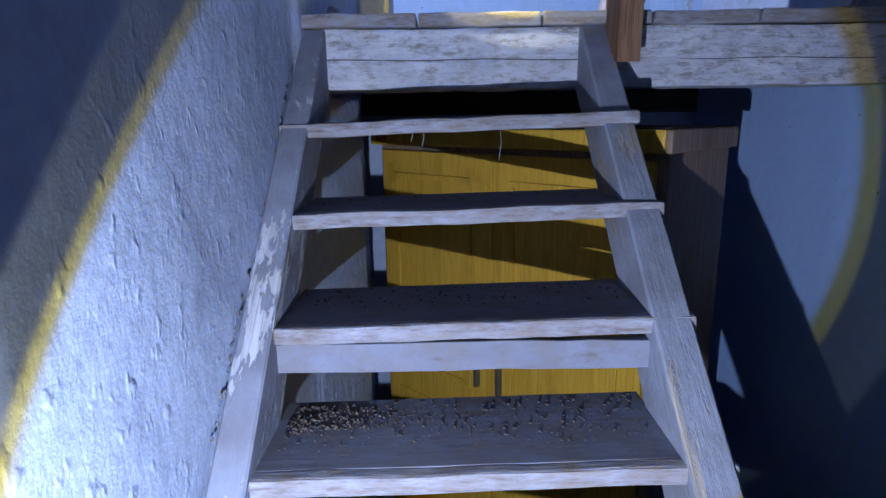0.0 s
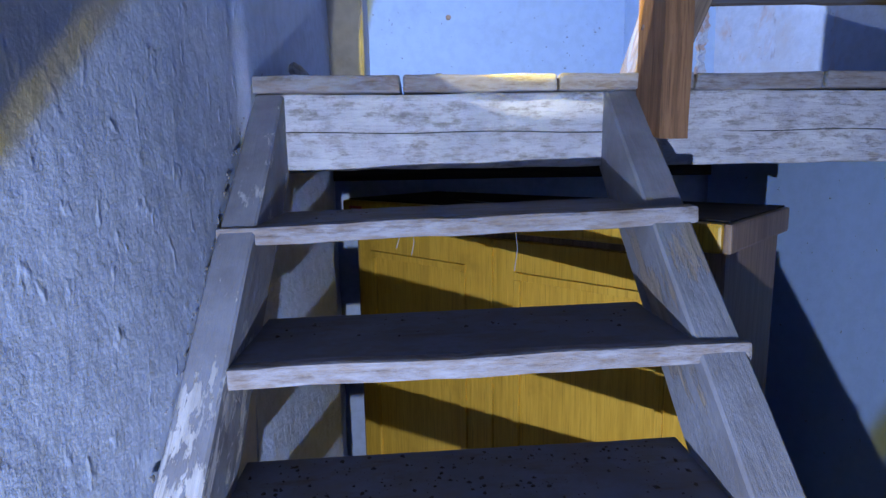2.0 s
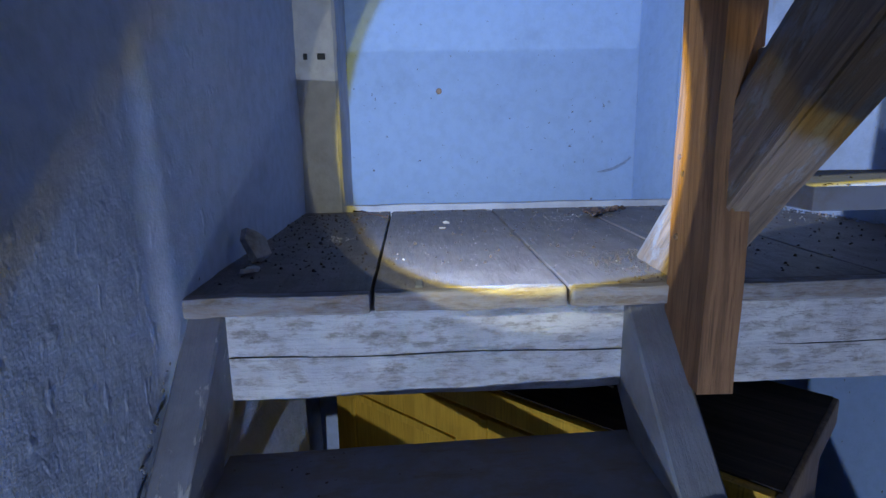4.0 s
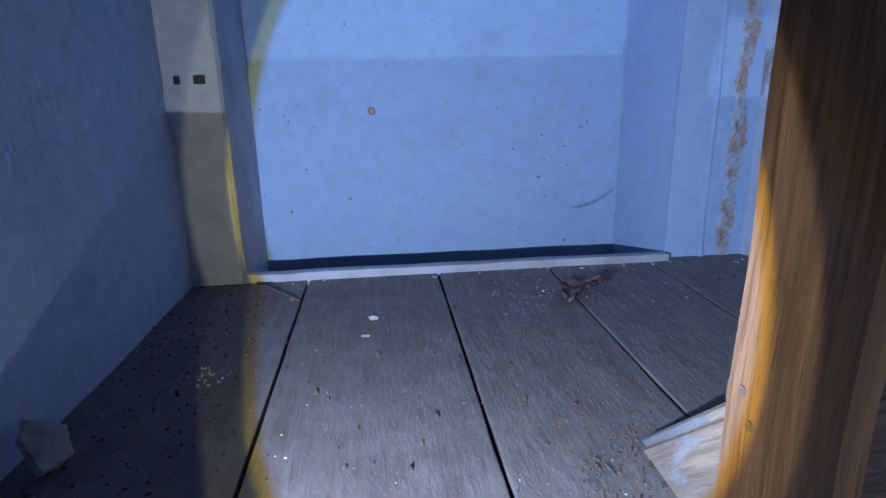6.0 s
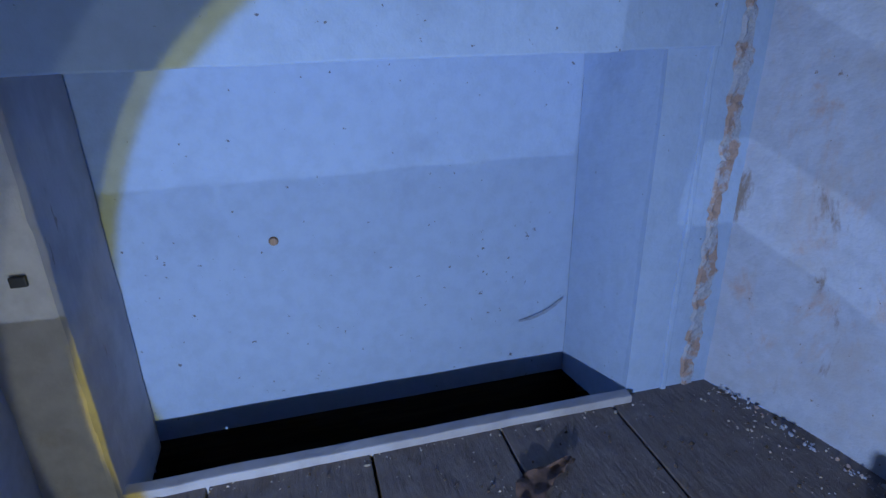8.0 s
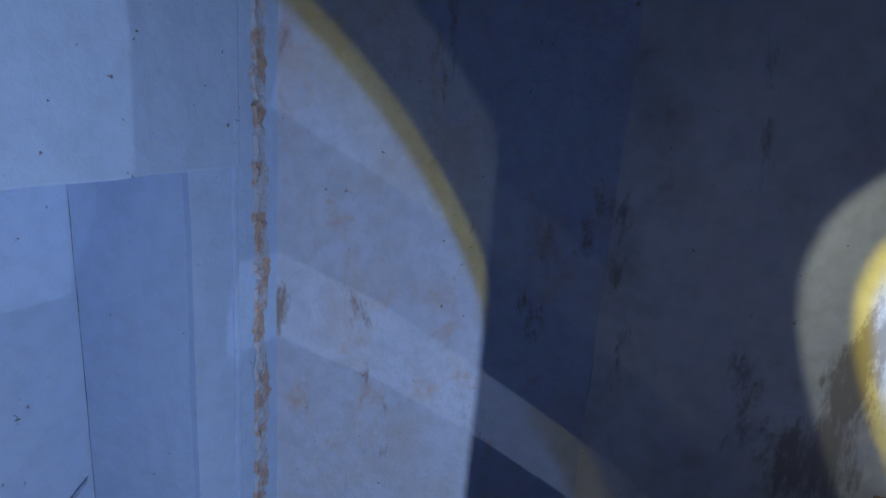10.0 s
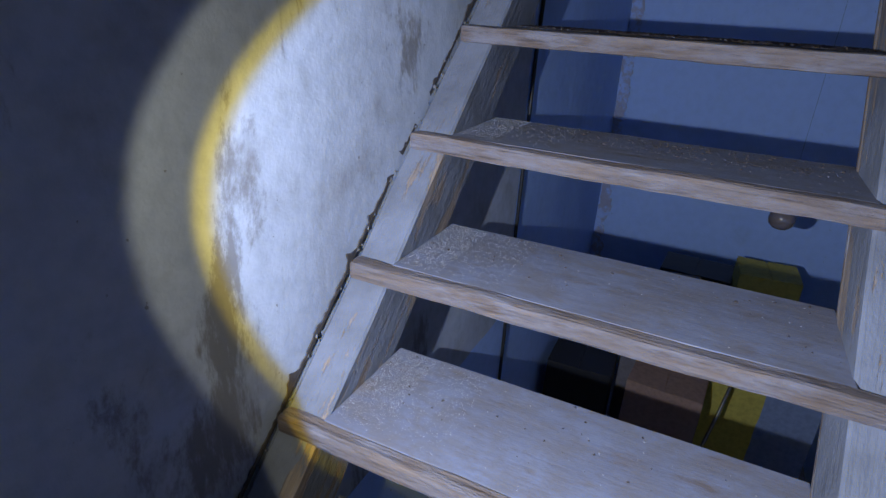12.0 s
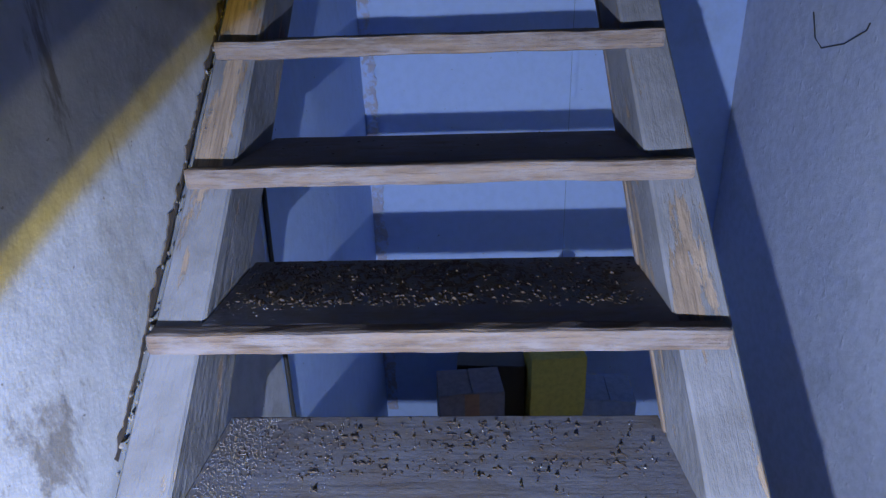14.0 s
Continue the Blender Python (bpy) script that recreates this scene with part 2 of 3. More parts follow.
# ---- the setting ----
tagged(part("floor", board(-0.3, 1.95, -3.0, 1.7, -0.2, 0.0, bevel=0), M_FLOOR), "worn grey cement floor at the foot of the stairs", "floor", kind="structure")
# The ceiling is out of view; its dark colour holds down bounced light.
tagged(part("ceiling", board(-0.3, 1.95, -3.0, 1.7, 5.6, 5.8, bevel=0), M_CEIL), "unseen ceiling over the stairwell, kept dark to cut bounced light", "ceiling", kind="structure")
wall("wall_west", [(0.035, 1.2), (0.028, 0.6), (0.007, -0.036), (0.0, -0.05), (0, -2.66)], 0, 5.6, 0.2, M_WEST, 0.006, 0.035, 4, "lumpy blue-white limewashed plaster wall beside the stairs")
wall("wall_south", [(0, -2.65), (1.75, -2.65)], 0, 5.6, 0.2, M_SOUTH, 0.004, 0.07, 2, "flat blue distempered wall behind the upper stairs")
wall("wall_east_lower", [(1.62, -2.66), (1.62, 0.35), (1.59, 0.6), (1.555, 0.78), (1.47, 0.975)], 0, 2.2, 0.25, M_SOUTH, 0.004, 0.06, 3, "blue distempered wall below the landing")
wall("wall_east", [(1.62, -1.2), (1.62, 0.35)], 2.2, 5.6, 0.25, M_EAST, 0.006, 0.05, 3, "stained limewashed wall with peeling reddish patches")
wall("wall_east_back", [(1.62, -2.66), (1.62, -1.2)], 2.2, 5.6, 0.25, M_SOUTH, 0.006, 0.05, 3, "blue distempered wall behind the upper stairs")
wall("wall_east_corner", [(1.62, 0.35), (1.59, 0.6), (1.555, 0.78), (1.462, 1.0)], 2.2, 5.6, 0.25, M_CORNER, 0.005, 0.05, 3, "flaking limewashed wall corner over reddish mortar")
wall("wall_north", [(1.214, 1.24), (0.155, 1.24), (0.155, 0.99)], 2.112, 2.985, 0.2, M_BLUE, 0.002, 0.06, 3, "smooth pale blue painted recess wall")
wall("wall_north_return", [(1.252, 0.987), (1.212, 1.236)], 2.112, 2.985, 0.15, M_BLUE, 0.003, 0.05, 3, "narrow blue painted side of the recess")
wall("wall_north_pier", [(1.5, 0.985), (1.25, 0.985)], 2.112, 2.985, 0.14, M_BLUE, 0.003, 0.05, 3, "flaking blue painted pier beside the recess")
wall("wall_north_upper", [(1.5, 0.985), (-0.05, 0.985)], 2.985, 5.6, 0.3, M_BLUE, 0.003, 0.08, 3, "pale blue painted wall above the recess")
wall("wall_north_lower", [(1.7, 1.0), (-0.05, 1.0)], 0, 1.95, 0.5, M_WEST, 0.004, 0.1, 3, "limewashed wall under the landing")
M_PIER = plaster("rough_blue_limewash", (0.42, 0.50, 0.72), (0.36, 0.42, 0.60), grain=1.6, scale=7)
wall("wall_west_pier", [(0.078, 0.55), (0.001, -0.10)], 0, 2.0, 0.1, M_PIER, 0.004, 0.03, 6, "rough blue limewashed wall under the landing")
# Lining and strip are near-black to paint the shade behind the sill.
tagged(part("lining", board(0.10, 1.35, 0.99, 1.30, 1.95, 1.97, bevel=0), M_DARK), "near-black bottom of the gap behind the sill, for its shade", "trim", kind="structure")
tagged(part("trim", board(0.13, 1.27, 1.246, 1.27, 1.96, 2.145, cut=0.1, jitter=0.002), M_DARK), "dark strip for the sill shadow below the blue wall", "trim", kind="structure")
tagged(part("jamb", board(-0.02, 0.152, 0.955, 1.0, 2.19, 3.07, bevel=0.008, cut=0.06, jitter=0.004), M_JAMB), "white plastered door jamb with two dark mortices", "trim", kind="structure")
tagged(part("casing", board(1.343, 1.356, 0.979, 0.99, 2.2, 3.07, cut=0.03, jitter=0.004), M_BLUE), "ridge of plaster along the old door casing", "trim", kind="structure")
tagged(part("lintel", board(0.1, 1.36, 0.977, 1.0, 2.985, 3.42, bevel=0.004, cut=0.06, jitter=0.004), M_BLUE), "blue painted lintel over the recess", "trim", kind="structure")

# landing
EDGES = (-0.02, 0.309, 0.634, 0.921, 1.2, 1.6)
landing = empty("landing_floor", "landing of wide grey-brown floorboards with dust", "floor", kind="structure")
for i, (a, b) in enumerate(zip(EDGES, EDGES[1:])):
    f = 0.004 * (i % 2)
    p = part("board", board(a + 0.003, b - 0.003, f + 0.022, 0.99, ZL - 0.032, ZL, bevel=0.003, cut=0.05, jitter=0.0015, seed=i), M_BOARD, landing)
    part("nosing", board(a + 0.003, b - 0.003, f - 0.004, f + 0.024, ZL - 0.033, ZL + 0.001, bevel=0.006, cut=0.025, jitter=0.003, seed=i), M_NOSE, p, "worn pale front edge")
# Unseen boarding, added so torch light can't leak down between the boards.
tagged(part("joint_light_stop", board(0.03, 1.58, 0.165, 0.962, ZL - 0.05, ZL - 0.036, bevel=0), M_DARK), "unseen dark boarding added to stop light through the landing joints", "floor", kind="structure")
tagged(part("beam", board(0.0, 1.62, 0.022, 0.16, 2.01, ZL - 0.034, bevel=0.008, cut=0.04, jitter=0.004), M_BEAM), "squared beam with flaking white paint under the landing", "beam", kind="structure")
tagged(part("sill", board(0.15, 1.25, 0.956, 0.986, ZL - 0.02, ZL + 0.02, bevel=0.004, cut=0.05, jitter=0.003), M_LINING), "worn pale wooden sill along the recess", "trim", kind="structure")


def stringer(bm, x0, x1, y0, z0, y1, z1, back, seed=0):
    """A sloping side plank from its foot to its head; back: how deep it is, level."""
    n = 14
    rows = []
    for i in range(n + 1):
        f = i / n
        y, z = y0 + (y1 - y0) * f, z0 + (z1 - z0) * f
        s = 1 if y1 > y0 else -1
        ring = []
        for dx, dy in ((x0, 0), (x1, 0), (x1, back * s), (x0, back * s)):
            p = Vector((dx, y + dy, z))
            ring.append(bm.verts.new(p + noise.noise_vector(p * 8 + Vector((seed, 0, 0))) * 0.004))
        rows.append(ring)
    for a, b in zip(rows, rows[1:]):
        for j in range(4):
            bm.faces.new((a[j], a[(j + 1) % 4], b[(j + 1) % 4], b[j]))
    bm.faces.new(rows[0][::-1]), bm.faces.new(rows[-1])
    bmesh.ops.recalc_face_normals(bm, faces=bm.faces[:])
    bmesh.ops.bevel(bm, geom=[e for e in bm.edges if abs((e.verts[0].co - e.verts[1].co).normalized().x) < 0.3], offset=0.004, segments=1, affect="EDGES")
    return bm


def tread(parent, x0, x1, in0, in1, y, z, way, tilt, seed, depth=0.245, thick=0.032):
    """One step: a plank let in between the stringers, and its nosing that laps over their fronts."""
    lean = Matrix.Translation((x0, y, z)) @ Matrix.Rotation(tilt, 4, "Y")
    def at(bm, a, b, c, d, bev, jit):
        slab(bm, a - x0, b - x0, min(c * way, d * way), max(c * way, d * way), -thick, 0, bev, 0.035, jit, seed, lean)
        return bm
    t = part("tread", at(bmesh.new(), in0 - 0.004, in1 + 0.004, 0.02, depth, 0.002, 0.0008), M_TREAD, parent)
    part("nosing", at(bmesh.new(), x0, x1, -0.006, 0.024, 0.007, 0.0026), M_NOSE if way > 0 else M_NOSE_UP, t, "worn nosing with bare wood showing")
    return t


lower = empty("lower_staircase", "steep open wooden stairs with worn blue-grey paint", "staircase")
part("stringer", stringer(bmesh.new(), 0.006, 0.066, -2.33, 0.0, 0.012, 2.165, 0.2, 1), M_STRING, lower)
part("stringer", stringer(bmesh.new(), 0.735, 0.805, -2.33, 0.0, 0.012, 2.165, 0.2, 2), M_STRING_TAN, lower)
for k in range(11):
    y, z = -0.25 - 0.181 * k, 1.925 - 0.1765 * k
    tread(lower, 0.0, 0.815, 0.066, 0.735, y, z, 1, -0.026 if k == 0 else -0.02, k + 3)
    if k == 2:
        part("apron", board(0.06, 0.74, y + 0.002, y + 0.02, z - 0.085, z - 0.03, cut=0.05, jitter=0.003), M_TREAD, lower, "grey board nailed below the nosing")

upper = empty("upper_staircase", "steep open wooden stairs with peeling grey paint", "staircase")
part("stringer", stringer(bmesh.new(), 1.54, 1.612, 0.215, ZL, -2.1, ZL + 0.937 * 2.315, 0.19, 5), M_STRING_UP, upper)
outer = part("stringer", stringer(bmesh.new(), 0.824, 0.9, 0.215, ZL, -2.1, ZL + 0.937 * 2.315, 0.165, 6), M_STRING_UP, upper)
part("side_face", stringer(bmesh.new(), 0.818, 0.825, 0.195, ZL, -2.1, ZL + 0.937 * 2.295, 0.168, 6), M_RAW, outer, "bare brown outer side")
part("under_face", stringer(bmesh.new(), 0.826, 0.9, 0.215 - 0.166, ZL, -2.1 - 0.166, ZL + 0.937 * 2.315, 0.024, 8), M_RAW, outer, "bare brown underside")
for k in range(1, 12):
    tread(upper, 0.836, 1.606, 0.9, 1.535, 0.25 - 0.19 * k, ZL + 0.178 * k, -1, 0.0, k + 20)
tagged(part("upper_floor", board(0.0, 1.62, -2.64, -2.06, 4.27, 4.33, cut=0.1, jitter=0.002), M_DARK), "dark plank floor at the head of the stairs", "floor", kind="structure")


def newel():
    bm = bmesh.new()
    prof = [(0.797, 0.004), (0.797, -0.12), (0.852, -0.12), (0.852, 0.004)]
    n = 30
    rows = []
    for i in range(n + 1):
        z = 2.062 + (2.76 - 2.062) * i / n
        ring = []
        for x, y in prof:
            q = Vector((x, y, z + (0.025 if i == 0 and y > -0.1 else 0)))
            ring.append(bm.verts.new(q + noise.noise_vector(q * 7) * 0.003))
        rows.append(ring)
    for a, b in zip(rows, rows[1:]):
        for j in range(4):
            bm.faces.new((a[j], a[(j + 1) % 4], b[(j + 1) % 4], b[j]))
    bm.faces.new(rows[0][::-1]), bm.faces.new(rows[-1])
    bmesh.ops.recalc_face_normals(bm, faces=bm.faces[:])
    return bm


tagged(part("newel_post", newel(), M_POST), "bare brown timber post bolted to the landing edge", "post")


def wardrobe():
    w = empty("wardrobe", "tall yellow pine wardrobe with two panelled doors", "wardrobe")
    W, D, H = 1.16, 0.42, 1.9
    part("body", board(0, W, 0.02, D, 0.06, H - 0.06), M_SIDE, w, "dull brown carcass sides")
    part("plinth", board(0.01, W - 0.01, 0.03, D, 0, 0.06), M_PINE, w)
    part("cornice", board(-0.02, W + 0.003, -0.02, D + 0.01, H - 0.06, H, bevel=0.008), M_PINE, w)
    part("cornice_end", board(W + 0.003, W + 0.02, -0.018, D + 0.01, H - 0.06, H, bevel=0.006), M_SIDE, w, "dull brown end of the cornice")
    for a, b, hx in ((0.03, W / 2 - 0.012, W / 2 - 0.05), (W / 2 + 0.012, W - 0.03, W / 2 + 0.05)):
        d = part("door", board(a, b, 0.0, 0.02, 0.08, H - 0.08), M_PINE, w)
        for z0, z1 in ((0.16, 0.86), (0.98, H - 0.16)):
            for i, (p, q, r, s) in enumerate(((a + 0.07, b - 0.07, z0, z0 + 0.02), (a + 0.07, b - 0.07, z1 - 0.02, z1), (a + 0.07, a + 0.09, z0 + 0.02, z1 - 0.02), (b - 0.09, b - 0.07, z0 + 0.02, z1 - 0.02))):
                part("moulding", board(p, q, -0.008, 0.001, r, s, bevel=0.003), M_PINE, d)
        part("handle", board(hx - 0.008, hx + 0.008, -0.022, 0.0, 1.0, 1.1, bevel=0.004), M_METAL, d, "tarnished metal pull handle")
    # Dark sheet over the dusty pine puts in the shade above the torch.
    part("top", board(-0.01, W + 0.01, 0.0, D, H, H + 0.004, bevel=0), M_DARK, w, "dusty top, coloured dark for the shade there")
    part("centre_strip", board(W / 2 - 0.012, W / 2 + 0.012, -0.006, 0.02, 0.08, H - 0.08), M_PINE, w)
    w.matrix_world = pose(0.12, 0.70, 0, 0, 0, -45.7)
    return w


wardrobe()

# mortices in the jamb and the plug in the recess
for x, w in ((0.064, 0.012), (0.112, 0.024)):
    tagged(part("mortice", board(x - w / 2, x + w / 2, 0.948, 0.956, 2.672, 2.69, bevel=0.002), M_BLACK), "small dark slot cut in the jamb", "slot", "jamb slots", "structure")


def disc(r, depth, n=14):
    bm = bmesh.new()
    bmesh.ops.create_cone(bm, cap_ends=True, segments=n, radius1=r, radius2=r * 0.8, depth=depth)
    bmesh.ops.rotate(bm, verts=bm.verts, matrix=Matrix.Rotation(radians(90), 3, "X"))
    return bm


plug = tagged(part("wall_plug", disc(0.011, 0.006), M_SIDE), "brown wooden plug in the blue wall", "plug")
plug.location = (0.484, 1.236, 2.593)
for y, z in ((-0.016, 2.41), (-0.03, 2.385), (-0.02, 2.285)):
    bolt = part("bolt", disc(0.0055, 0.004, 12), M_LEAF, bpy.data.objects["newel_post"], "rusty bolt head")
    bolt.matrix_world = pose(0.796, y, z, 0, 0, -90)


def ragged(name, mat, label, x, y, z0, z1, width, depth, seed):
    """A broken strip of mortar up a wall, its edges torn."""
    bm = bmesh.new()
    n = 260
    rows = []
    for i in range(n + 1):
        z = z0 + (z1 - z0) * i / n
        l = x + noise.noise(Vector((seed, 0, z * 9))) * 0.016 + noise.noise(Vector((seed, 3, z * 31))) * 0.010 + noise.noise(Vector((seed, 4, z * 90))) * 0.008
        r = x + width + noise.noise(Vector((seed, 7, z * 7))) * 0.02 + noise.noise(Vector((seed, 8, z * 55))) * 0.014
        d = noise.noise(Vector((seed, 5, z * 25))) * 0.005 + noise.noise(Vector((seed, 6, z * 110))) * 0.004
        rows.append([bm.verts.new(p) for p in ((l, y, z), (l + 0.006, y - depth + d, z), ((l + r) / 2, y - depth * 0.6 - d, z), (r, y - depth * 0.3, z))])
    for a, b in zip(rows, rows[1:]):
        for j in range(3):
            bm.faces.new((a[j], a[j + 1], b[j + 1], b[j]))
    return tagged(part(name, bm, mat), label, "trim", kind="structure")


def scuff():
    """A smeared scuff mark: a thin tapering film along a shallow arc."""
    bm = bmesh.new()
    prev = None
    for i in range(25):
        u = i / 24
        x, z = 1.075 + 0.125 * u, 2.293 + 0.012 * u + 0.04 * u ** 2.5
        w = 0.0025 + 0.009 * u * (1.15 - u) + 0.0025 * noise.noise(Vector((u * 14, 0, 2)))
        pair = [bm.verts.new((x, 1.2345, z - w)), bm.verts.new((x, 1.2345, z + w))]
        if prev:
            bm.faces.new((prev[0], pair[0], pair[1], prev[1]))
        prev = pair
    ob = tagged(part("scuff_mark", bm, simple("grey_scuff", (0.24, 0.31, 0.47), 0.9, 0.5, 90)), "grey smeared scuff mark on the blue wall", "stain", kind="structure")
    ob.modifiers.new("depth", "SOLIDIFY").thickness = 0.001


scuff()
ragged("mortar_strip", M_BRICK, "strip of broken reddish mortar up the wall corner", 1.398, 0.984, 2.2, 5.0, 0.036, 0.005, 2.0)


M_STAIN = plaster("brown_corner_stain", (0.36, 0.37, 0.48), (0.38, 0.51, 0.82), dirt_at=(0.46, 0.56), grain=0.3, scale=14)
ragged("corner_stain", M_STAIN, "brownish water stain along the blue wall corner", 1.56, -2.643, 1.5, 3.8, 0.055, -0.002, 5.0)


def lump(bm, p, size, seed, flat=1.0):
    b = bmesh.new()
    bmesh.ops.create_icosphere(b, subdivisions=1, radius=1)
    for v in b.verts:
        k = 0.75 + 0.6 * noise.noise(v.co * 1.7 + Vector((seed, seed, 0)))
        v.co = Vector((v.co.x * size[0] * k, v.co.y * size[1] * k, v.co.z * size[2] * k * flat)) + Vector(p)
    me = bpy.data.meshes.new("tmp")
    b.to_mesh(me)
    b.free()
    bm.from_mesh(me)
    bpy.data.meshes.remove(me)
    return bm


def crumbs(name, label, mat, zones, seed, tall=0.45):
    """Loose bits scattered over level surfaces: x0, x1, y0, y1, z, slope across x, how many, smallest and largest size."""
    rng = random.Random(seed)
    verts, faces = [], []
    for x0, x1, y0, y1, z, slope, count, lo, hi in zones:
        for _ in range(count):
            x, y = rng.uniform(x0, x1), y0 + (y1 - y0) * rng.random() ** 0.7
            r = lo + (hi - lo) * rng.random() ** 3
            base, top, turn = len(verts), z + slope * (x - x0), rng.uniform(0, 6.28)
            long = rng.uniform(0.6, 1.8)
            for k in range(4):
                a = turn + k * 1.571 + rng.uniform(-0.4, 0.4)
                verts.append((x + math.cos(a) * r * (long if k % 2 else 1), y + math.sin(a) * r * (long if k % 2 else 1), top - 0.0005))
            for k in range(3):
                a = turn + k * 2.09 + rng.uniform(-0.5, 0.5)
                verts.append((x + math.cos(a) * r * 0.5, y + math.sin(a) * r * 0.5, top + r * tall * rng.uniform(0.5, 1.5)))
            faces += [(base, base + 1, base + 4), (base + 1, base + 5, base + 4), (base + 1, base + 2, base + 5), (base + 2, base + 6, base + 5),
                      (base + 2, base + 3, base + 6), (base + 3, base, base + 6), (base, base + 4, base + 6), (base + 4, base + 5, base + 6)]
    mesh = bpy.data.meshes.new(name)
    mesh.from_pydata(verts, [], faces)
    mesh.materials.append(mat)
    return tagged(new(name, mesh), label, "debris", kind="stuff")


def step1(k):
    return -0.25 - 0.181 * k, 1.925 - 0.1765 * k


def step2(k):
    return 0.25 - 0.19 * k, ZL + 0.178 * k


M_POWDER = simple("white_plaster_powder", (0.36, 0.36, 0.38), 0.95, 0.4, 40)
M_SOIL = simple("caked_brown_soil", (0.115, 0.09, 0.085), 0.95, 0.45, 90)
crumbs("floor_dirt", "dark crumbs of dirt over the landing boards", M_DIRT, [(0.02, 1.5, 0.03, 0.94, ZL, 0, 900, 0.0007, 0.0036), (0.03, 0.25, 0.05, 0.9, ZL, 0, 420, 0.0008, 0.0042), (0.72, 0.9, 0.02, 0.28, ZL, 0, 1100, 0.0006, 0.0028), (1.2, 1.55, 0.3, 0.93, ZL, 0, 100, 0.001, 0.005), (0.06, 1.2, 0.06, 0.92, ZL, 0, 90, 0.0022, 0.006)], 1, 1.0)
crumbs("plaster_crumbs", "white plaster crumbs over the landing boards", M_CHIP, [(0.03, 1.5, 0.05, 0.94, ZL, 0, 500, 0.0004, 0.0016), (0.15, 0.24, 0.43, 0.52, ZL, 0, 70, 0.0008, 0.0045), (0.03, 0.07, 0.1, 0.94, ZL, 0, 160, 0.0008, 0.003), (1.4, 1.56, 0.55, 0.95, ZL, 0, 160, 0.0008, 0.004), (0.2, 1.3, 0.93, 0.955, ZL, 0, 90, 0.0008, 0.004), (0.84, 0.98, 0.72, 0.8, ZL, 0, 60, 0.0006, 0.003), (0.06, 1.3, 0.04, 0.92, ZL, 0, 260, 0.0008, 0.0026), (0.76, 0.85, 0.66, 0.76, ZL, 0, 700, 0.0003, 0.0012)], 2, 0.7)
zones = []
for k, n in ((0, 60), (1, 40), (2, 160), (3, 260), (4, 200), (5, 100)):
    y, z = step1(k)
    zones.append((0.08, 0.72, y + 0.07, y + 0.235, z + 0.002, 0.021, n * 2, 0.0007, 0.0042))
crumbs("stair_dirt", "dark flakes of dirt along the backs of the steps", M_DIRT, zones, 3)
zones = []
for k, n in ((1, 60), (2, 60), (3, 90), (4, 150), (5, 1200), (6, 50), (7, 20)):
    y, z = step2(k)
    zones.append((0.905, 1.535, y - 0.06, y - 0.24, z + 0.001, 0, n, 0.0008, 0.0036))
crumbs("stair_grit", "thick dark grit along the backs of the upper steps", M_DIRT, zones, 4, 0.3)
zones = []
for k, n in ((1, 420), (2, 620), (3, 520), (4, 300), (5, 60), (6, 20)):
    y, z = step2(k)
    zones.append((1.36, 1.535, y - 0.03, y - 0.24, z + 0.001, 0, n * 2, 0.0003, 0.0009))
    zones.append((1.46, 1.535, y - 0.03, y - 0.24, z + 0.001, 0, n * 4, 0.0003, 0.0009))
    zones.append((0.905, 1.535, y - 0.02, y - 0.24, z + 0.001, 0, 60, 0.0004, 0.0014))


def crust(name, label, mat, x0, x1, y0, y1, z, high, seed):
    """A bed of caked dirt: a sheet of uneven height that thins out to its rim."""
    nx, ny = 200, 60
    verts, faces = [], []
    for i in range(nx + 1):
        for j in range(ny + 1):
            u, v = i / nx, j / ny
            p = Vector((x0 + (x1 - x0) * u, y0 + (y1 - y0) * v, seed))
            rim = min(1.0, 5 * v) * min(1.0, 8 * (1 - v)) * min(1.0, 20 * u, 20 * (1 - u))
            h = noise.fractal(p * 60, 0.8, 2.1, 4) * 0.5 + 0.4 + max(0.0, noise.noise(p * 190)) * 1.1
            verts.append((p.x, p.y, z - 0.002 + max(0.0, h * rim) * high))
    for i in range(nx):
        for j in range(ny):
            a = i * (ny + 1) + j
            faces.append((a, a + 1, a + ny + 2, a + ny + 1))
    mesh = bpy.data.meshes.new(name)
    mesh.from_pydata(verts, [], faces)
    mesh.materials.append(mat)
    return tagged(new(name, mesh), label, "debris", kind="stuff")


y, z = step2(5)
y4, z4 = step2(4)
crust("dirt_crust", "thin caked dirt over the back of an upper step", M_SOIL, 0.91, 1.53, y4 - 0.09, y4 - 0.245, z4, 0.0026, 9.0)
crust("dirt_crust", "caked dark dirt over the back of an upper step", M_SOIL, 0.91, 1.53, y - 0.045, y - 0.245, z, 0.0042, 3.0)
y, z = step1(3)
crust("dirt_crust", "caked dark dirt in the back corner of a lower step", M_SOIL, 0.08, 0.36, y + 0.12, y + 0.235, z + 0.003, 0.006, 5.0)
crumbs("stair_plaster", "white plaster dust in the corners of the upper steps", M_POWDER, zones, 5, 0.3)

